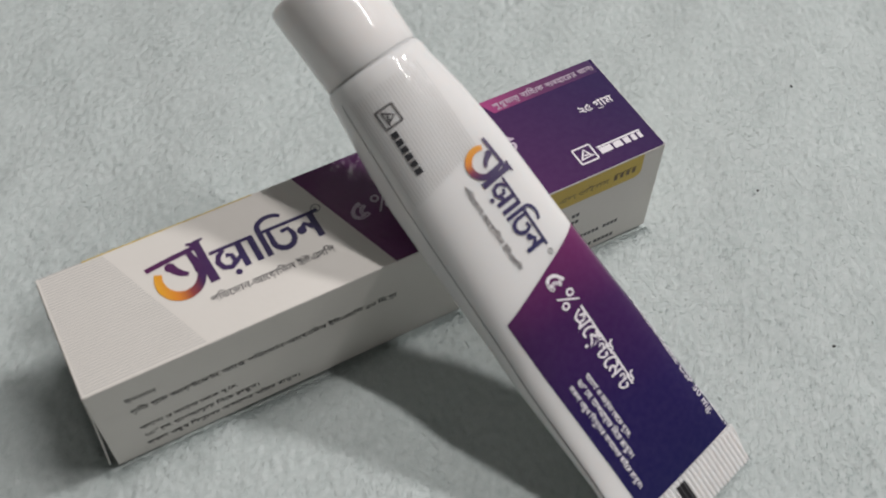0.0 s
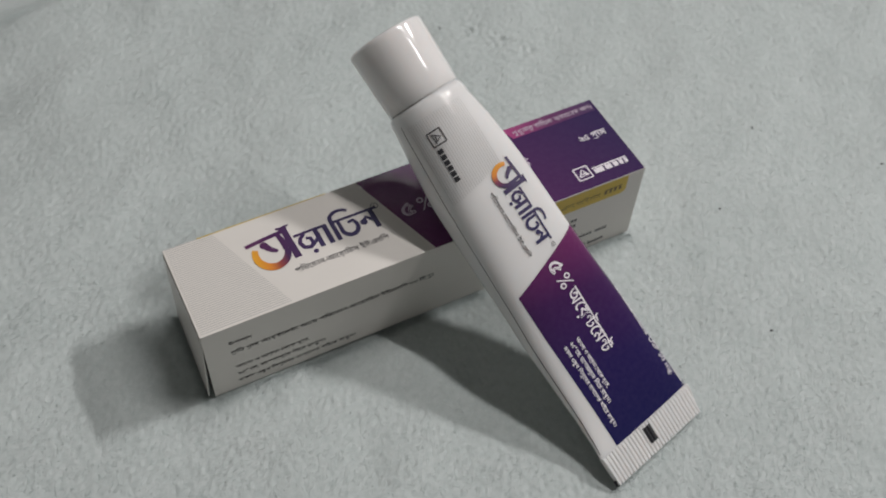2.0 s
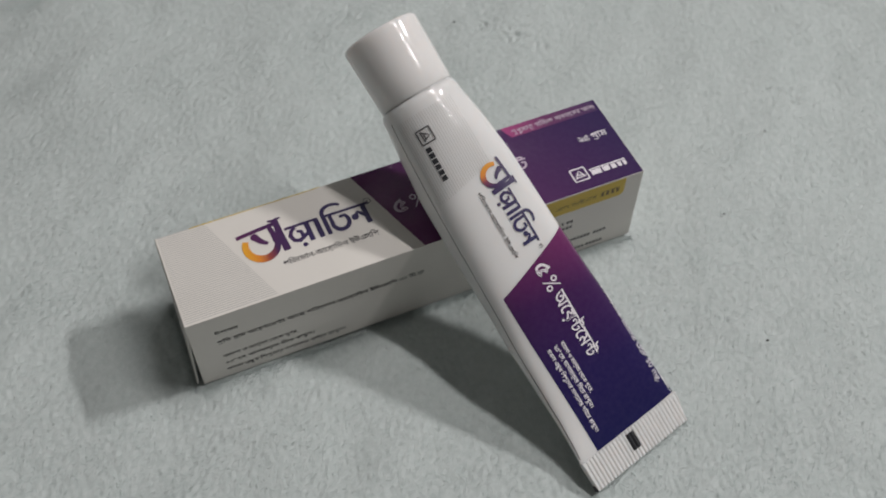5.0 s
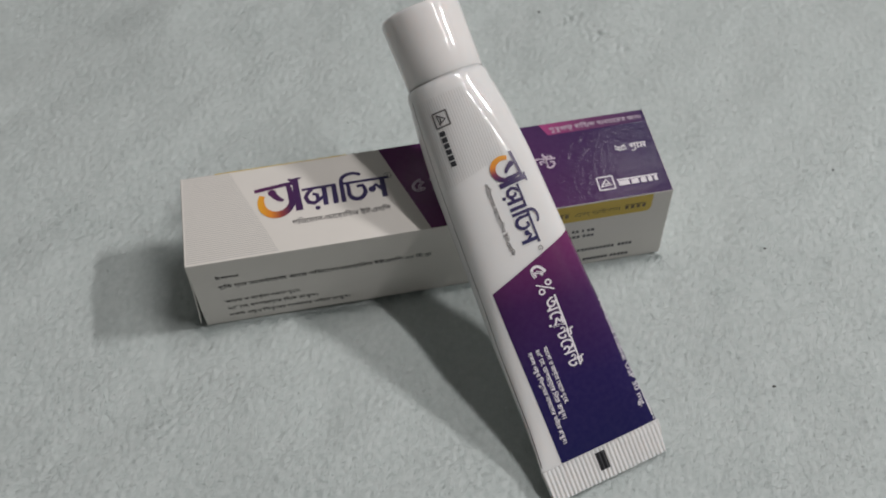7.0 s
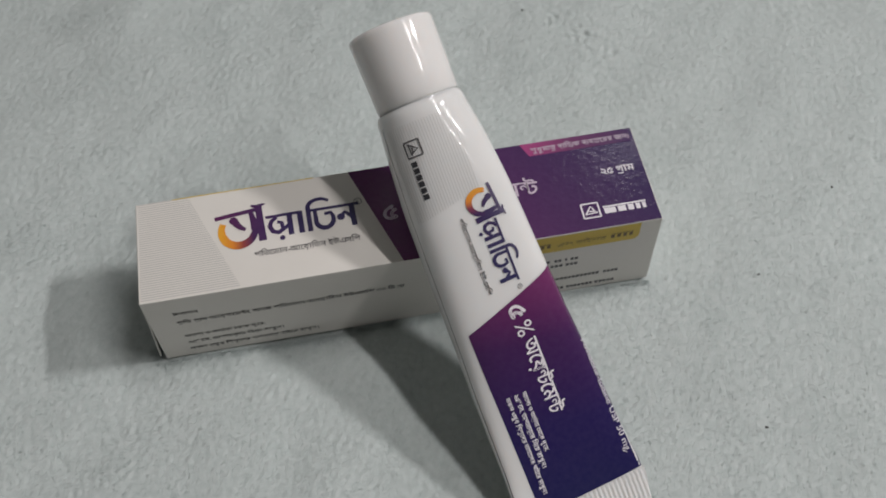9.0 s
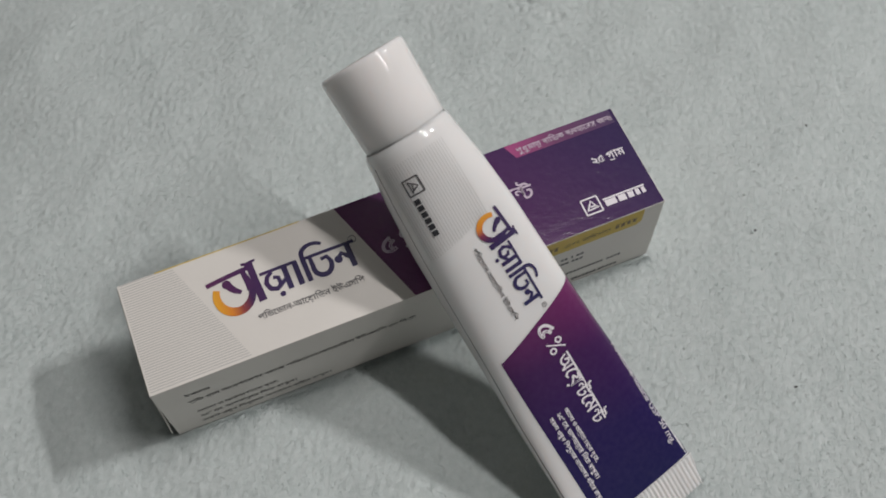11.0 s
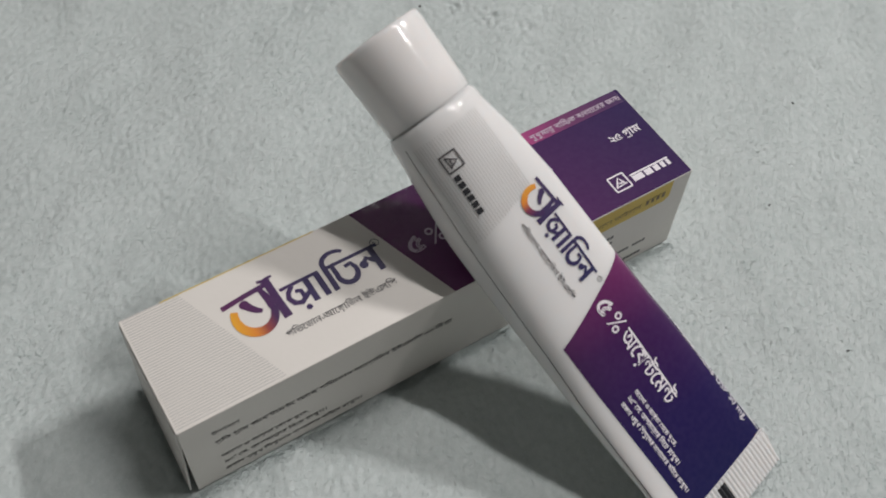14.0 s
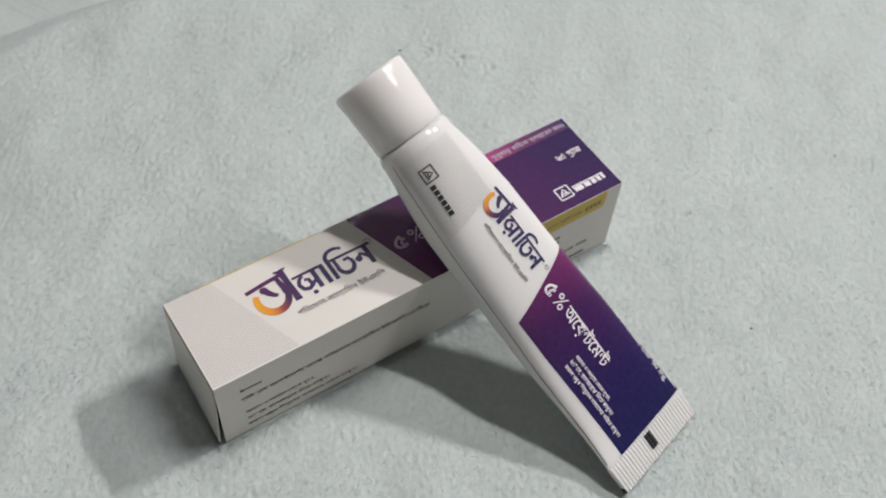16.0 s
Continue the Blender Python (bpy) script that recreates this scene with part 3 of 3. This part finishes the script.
def written(tokens, outline=0.0):
    """A line of writing from tokens in the order in which they are seen. Marks: _ gap, nt the joined n and t, r, y and R the joined forms of r and y."""
    x, shapes, last = 0.0, [], 0.0
    for tk in tokens:
        if tk == "_":
            x += 0.26
            continue
        if tk in ("r", "R", "y"):
            w = 0.085 if outline <= 0 else 0.05
            if tk == "r":
                pts = bow(x - 0.32, -0.06, 0.22, 190, 350, 0.10, 8)
            elif tk == "R":
                pts = [(x - 0.30, 0.66), (x - 0.10, 0.86)]
            else:
                pts = bow(x + 0.02, 0.20, 0.13, 150, -110, 0.17, 8) + [(x + 0.16, -0.02), (x + 0.20, 0.6)]
                x += 0.22
            shapes.append(ribbon(pts, w))
            continue
        if tk == "nt":
            for t, sx, sy, dy, keep in (("ন", 0.70, 0.70, 0.18, 0.50), ("ট", 0.92, 0.92, 0.0, 1.0)):
                v, f = glyph_run(t, outline)
                v = [(x + p[0] * sx, p[1] * sy + dy, *p[2:]) for p in v]
                shapes.append((v, f))
                x = x + (max(p[0] for p in v) - x) * keep
            x -= 0.02
            continue
        v, f = glyph_run(tk, outline)
        shapes.append(([(x + p[0], p[1], *p[2:]) for p in v], f))
        x += max(p[0] for p in v) - 0.015
    return join(shapes)


def fitted(shape, x0, x1, base, tall=1.0):
    """Scales a shape to run from x0 to x1, on the line base."""
    verts, faces = shape
    lo, hi = min(v[0] for v in verts), max(v[0] for v in verts)
    k = (x1 - x0) / (hi - lo)
    return [(x0 + (v[0] - lo) * k, base + v[1] * k * tall, *v[2:]) for v in verts], faces


def bars(spans, y0, y1, slant=0.0):
    """Plain upright blocks, for writing that is not to be read."""
    shapes = []
    for a, b in spans:
        shapes.append(ribbon([((a + slant * 0.5), (y0 + y1) / 2), ((b + slant * 0.5), (y0 + y1) / 2)], y1 - y0))
    return join(shapes)


def printed(name, shape, mat, parent, place, label=""):
    verts, faces = shape
    return mesh_object(name, [place(*v) for v in verts], faces, mat, parent, label)


def lid(x, y, lift=0.0):
    return (x * CM, y * CM, H + 0.00006 + lift)


def lid_over(x, y, lift=0.0):
    return (x * CM, y * CM, H + 0.00012 + lift)


def face(x, z, lift=0.0):
    return (x * CM, -0.00004 - lift, z * CM)


def face_over(x, z, lift=0.0):
    return (x * CM, -0.00008 - lift, z * CM)


def wrap(s0, a0):
    """Writing that runs from the cap to the tail, its top towards the right edge."""
    s = round_to(s0, a0)
    return lambda x, y, lift=0.0: on_tube(s + y, a0 - x, 0.017 + lift / CM)


POVIDONE = ["প", "িভ", "েড", "া", "ন", "-", "আ", "েয়", "া", "িড", "ন", "_", "ই", "উ", "এ", "স", "িপ"]
LINE_LIGHT = ["আ", "েল", "া", "_", "ও", "_", "আ", "দ", "r", "R", "তা", "_", "েথ", "েক", "_", "দূ", "ের", ","]
LINE_HEAT = ["২", "৫", "°", "_", "েস.", "_", "তা", "প", "মা", "ত", "r", "ার", "_", "িন", "েচ", "_", "রা", "খু", "ন", "।"]
LINE_CHILD = ["স", "ক", "ল", "_", "ও", "ষু", "ধ", "_", "িশ", "শু", "েদ", "র", "_", "না", "গা", "েল", "র", "_", "বা", "ই", "ের", "_", "রা", "খু", "ন", "।"]
OINTMENT = ["অ", "েয়", "nt", "েম", "nt"]


def brand_strokes(k=1.0):
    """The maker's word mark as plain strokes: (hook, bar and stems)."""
    hook = ribbon(bow(0.61, 0.54, 0.455, 150, 356, 0.50, 22), 0.225, (0.75, 0.75, 0.3))
    dark = [ribbon([(0.0, 1.0), (0.6, 1.07), (1.16, 1.12)], 0.13),
            ribbon([(1.00, 1.27), (1.12, 1.22), (1.38, 1.27)], 0.10, (0.7, 0.5, 0.5)),
            ribbon([(1.055, 0.50), (1.04, 0.72), (1.00, 0.95), (0.97, 1.08)], 0.21, (1.0, 0.55, 0.0)),
            ribbon([(0.50, 0.88), (0.58, 0.72), (0.68, 0.60), (0.80, 0.52)], 0.20, (1.0, 0.5, 0.1)),
            disc(0.50, 0.86, 0.12),
            ribbon([(1.20, 1.20), (1.21, 0.7), (1.24, 0.08)], 0.19, (0.95, 1.1, 0.0)),
            ribbon([(1.36, 0.80), (1.9, 0.81), (2.35, 0.81)], 0.09),
            ribbon([(1.66, 0.76), (1.52, 0.66), (1.45, 0.50), (1.52, 0.32), (1.68, 0.26), (1.98, 0.46)], 0.13, (0.8, 0.8, 0.25)),
            ribbon([(1.66, 0.60), (1.78, 0.56), (1.80, 0.36)], 0.11), disc(1.76, 0.07, 0.075),
            ribbon([(2.00, 0.82), (2.01, 0.13)], 0.145), ribbon([(2.29, 0.82), (2.30, 0.13)], 0.145),
            ribbon([(2.53, 0.13), (2.52, 0.80)] + bow(2.84, 0.90, 0.32, 180, 35, 0.24, 10), 0.12, (1.1, 0.75, 0.1)),
            ribbon([(2.50, 0.80), (3.90, 0.80)], 0.09),
            ribbon([(2.70, 0.78)] + bow(2.94, 0.44, 0.24, 165, 375, 0.27, 14) + [(3.12, 0.64), (2.95, 0.62)], 0.13, (0.8, 0.8, 0.3)),
            ribbon([(3.38, 0.46), (3.50, 0.58), (3.70, 0.38)], 0.12), disc(3.38, 0.44, 0.11),
            ribbon([(3.70, 0.84), (3.72, 0.10)], 0.15)]
    # each stroke lies a hair over the one before
    return hook, join([([(x, y, 0.0000025 * i) for x, y in v], f) for i, (v, f) in enumerate(dark)])


def maker_mark(s):
    """A square frame with a plain flask-like figure in it."""
    t = 0.05 * s / 0.5
    return join([ribbon([(0, 0), (s, 0)], t), ribbon([(s, 0), (s, s)], t), ribbon([(s, s), (0, s)], t), ribbon([(0, s), (0, 0)], t),
                 ribbon([(0.18 * s, 0.28 * s), (0.55 * s, 0.8 * s), (0.8 * s, 0.25 * s)], t), ribbon([(0.12 * s, 0.25 * s), (0.88 * s, 0.32 * s)], t * 0.8),
                 ribbon([(0.4 * s, 0.45 * s), (0.72 * s, 0.42 * s)], t)])


def moved(shape, dx, dy, kx=1.0, ky=None):
    ky = kx if ky is None else ky
    return [(dx + v[0] * kx, dy + v[1] * ky, *v[2:]) for v in shape[0]], shape[1]


def circle_line(cx, cy, r, w):
    return ribbon(bow(cx, cy, r, 0, 360, r, 18), w)


def print_carton():
    hook, dark = brand_strokes()
    printed("word_mark", moved(dark, 2.11, 1.28), LOGO_INK, carton_top, lid, "purple to navy word mark in plain strokes")
    printed("word_mark_hook", moved(hook, 2.11, 1.28), HOOK_INK, carton_top, lid_over, "orange to purple hooked stroke")
    printed("ring_mark", join([circle_line(6.0, 2.14, 0.105, 0.02), ribbon([(5.97, 2.09), (5.97, 2.18), (6.02, 2.16), (5.98, 2.13), (6.03, 2.09)], 0.018)]), DARK_GREY_INK, carton_top, lid)
    printed("generic_name", fitted(written(POVIDONE, -0.012), 3.08, 5.92, 0.88, 1.0), DARK_GREY_INK, carton_top, lid)
    printed("strength_text", fitted(join([written(["৫"], -0.024), moved(written(["%"]), 0.78, 0)]), 6.62, 7.62, 1.38), PALE_INK, carton_top, lid, "pale outlined lettering")
    printed("strength_text", fitted(written(OINTMENT, -0.012), 7.95, 10.95, 1.45), PALE_INK, carton_top, lid, "pale outlined lettering")
    printed("use_text", fitted(written(["শু", "ধু", "মা", "ত", "r", "_", "বা", "িহ", "y", "ক", "_", "ব", "y", "ব", "হা", "ের", "র", "_", "জ", "ন", "y"], -0.02), 11.02, 13.86, 2.83), PALE_INK, carton_top, lid_over)
    printed("weight_text", fitted(written(["২", "৫", "_", "গ", "r", "া", "ম"], -0.02), 12.76, 13.72, 1.72), WHITE_INK, carton_top, lid)
    printed("maker_mark", moved(maker_mark(0.46), 11.93, 0.38), WHITE_INK, carton_top, lid, "white framed maker's mark")
    printed("maker_bars", join([bars([(12.52, 12.84), (12.9, 13.12), (13.18, 13.34), (13.4, 13.52), (13.58, 13.68)], 0.44, 0.62), ribbon([(12.5, 0.66), (13.7, 0.66)], 0.05)]), WHITE_INK, carton_top, lid, "white bars in place of the maker's name")
    # the front face
    for name, tokens, x0, x1, base in (("heading_text", ["উ", "পা", "দা", "ন"], 0.69, 1.36, 2.26),
                                       ("content_text", ["প", "r", "িত", "_", "গ", "r", "া", "ম", "_", *OINTMENT, "ে", "_", "আ", "েছ", "_", *POVIDONE, "_", "৫", "০", "_", "িম.", "গ", "r", "া"], 0.69, 6.9, 1.80),
                                       ("storage_text", LINE_LIGHT, 0.74, 2.96, 1.05), ("storage_text", LINE_HEAT, 0.76, 3.42, 0.68), ("storage_text", LINE_CHILD, 0.74, 4.36, 0.32)):
        printed(name, fitted(written(tokens, -0.016), x0, x1, base, 0.95), TEXT_INK, carton_front, face)
    band = [(8.6, 2.30), (13.22, 2.30)] + bow(13.22, 2.50, 0.20, -90, 0, 0.20, 6) + [(13.42, 3.06), (8.6, 3.06)]
    printed("yellow_band", (band, [tuple(range(len(band)))]), YELLOW_INK, carton_front, face, "mustard yellow printed band")
    printed("band_bars", join([bars([(x + 0.17 * i, x + 0.17 * i + 0.10) for x, k in ((9.3, 4), (10.15, 5), (12.62, 4)) for i in range(k)], 2.53, 2.70), ribbon([(9.3, 2.73), (9.92, 2.73)], 0.03), ribbon([(10.15, 2.73), (10.94, 2.73)], 0.03), ribbon([(12.62, 2.73), (13.24, 2.73)], 0.03)]), OLIVE_INK, carton_front, face_over, "dark bars in place of small writing")
    printed("band_text", fitted(written(["এ", "বং", "_", "ভা", "ই", "রা", "স"]), 11.12, 12.48, 2.53, 0.95), OLIVE_INK, carton_front, face_over)
    for y0, spans in ((1.72, [(10.3, 10.6), (10.7, 11.0), (11.1, 11.32), (11.4, 11.48), (11.56, 11.8)]), (1.45, [(10.5, 10.9), (11.0, 11.38), (11.44, 11.8)]),
                      (0.72, [(10.2, 10.9), (10.98, 12.5), (12.6, 13.05)]), (0.2, [(10.4, 11.5), (11.55, 12.35), (12.4, 13.0)])):
        blocks = []
        for a, b in spans:
            n = max(1, int((b - a) / 0.11))
            blocks += [(a + (b - a) * i / n, a + (b - a) * (i + 0.78) / n) for i in range(n)]
        printed("small_bars", bars(blocks, y0, y0 + 0.13), DARK_GREY_INK, carton_front, face, "dark bars in place of small writing")
    # yellow rim of the back panel, seen along the lid's far edge
    printed("yellow_rim", ([(1.0, 3.150), (4.9, 3.150), (4.9, 3.178), (1.0, 3.178)], [(0, 1, 2, 3)]), YELLOW_INK, carton_top, lid)


def print_tube():
    hook, dark = brand_strokes()
    k = 0.655
    printed("word_mark", moved(dark, 0, 0, k), TUBE_LOGO_INK, tube_body, wrap(0.11, 9.08), "navy word mark in plain strokes")
    printed("word_mark_hook", ([(x, y, 0.00005) for x, y in moved(hook, 0, 0, k)[0]], hook[1]), TUBE_HOOK_INK, tube_body, wrap(0.11, 9.08), "orange to purple hooked stroke")
    printed("ring_mark", join([circle_line(0, 0, 0.06, 0.014), ribbon([(-0.02, -0.03), (-0.02, 0.03), (0.02, 0.01), (0.02, -0.03)], 0.012)]), DARK_GREY_INK, tube_body, wrap(0.60, 6.36))
    printed("generic_name", fitted(written(POVIDONE, -0.012), 0, 2.05, 0), DARK_GREY_INK, tube_body, wrap(-0.24, 8.48))
    printed("strength_text", fitted(join([written(["৫"], -0.024), moved(written(["%"]), 0.78, 0)]), 0, 0.82, 0, 1.1), WHITE_INK, tube_body, wrap(0.10, 5.97), "white outlined lettering")
    printed("strength_text", fitted(written(OINTMENT, -0.012), 0, 2.02, 0, 1.25), WHITE_INK, tube_body, wrap(0.14, 5.06), "white outlined lettering")
    for tokens, length, s0 in ((LINE_LIGHT, 1.62, -0.34), (LINE_HEAT, 1.98, -0.56), (LINE_CHILD, 2.60, -0.78)):
        printed("storage_text", fitted(written(tokens, -0.025), 0, length, 0, 1.1), WHITE_INK, tube_body, wrap(s0, 3.86))
    printed("side_text", fitted(glyph_run("Povidone-Iodine USP 50 mg.", 0.0), 0, 3.15, 0, 1.0), WHITE_INK, tube_body, wrap(1.62, 4.45))
    printed("maker_mark", moved(maker_mark(0.40), 0, 0), DARK_GREY_INK, tube_body, wrap(-0.78, 10.72), "dark framed maker's mark")
    printed("maker_bars", bars([(0.17 * i, 0.17 * i + 0.135) for i in range(6)], 0.0, 0.155), BLACK_INK, tube_body, wrap(-0.79, 10.21), "black bars in place of the maker's name")


print_carton()
print_tube()


# ---------------------------------------------------------------- specks of lint on the pile
def lint():
    rng = random.Random(4)
    for x, y in ((0.158, -0.052), (0.205, 0.02), (0.172, -0.006), (0.238, -0.012), (0.21, 0.105), (0.128, 0.112), (0.06, -0.085)):
        bm = bmesh.new()
        bmesh.ops.create_icosphere(bm, subdivisions=1, radius=0.00035)
        for v in bm.verts:
            v.co.x *= 1.7
            v.co += Vector((rng.uniform(-1, 1), rng.uniform(-1, 1), rng.uniform(-1, 1))) * 0.00009
        ob = mesh_from(bm, "lint_speck", LINT)
        ob.matrix_world = pose(x, y, sheet_height(x, y) + 0.0018, 0, 0, rng.uniform(0, 180))
        tagged(ob, "tiny dark speck of lint on the pile", "lint", "lint specks on the blanket")


lint()
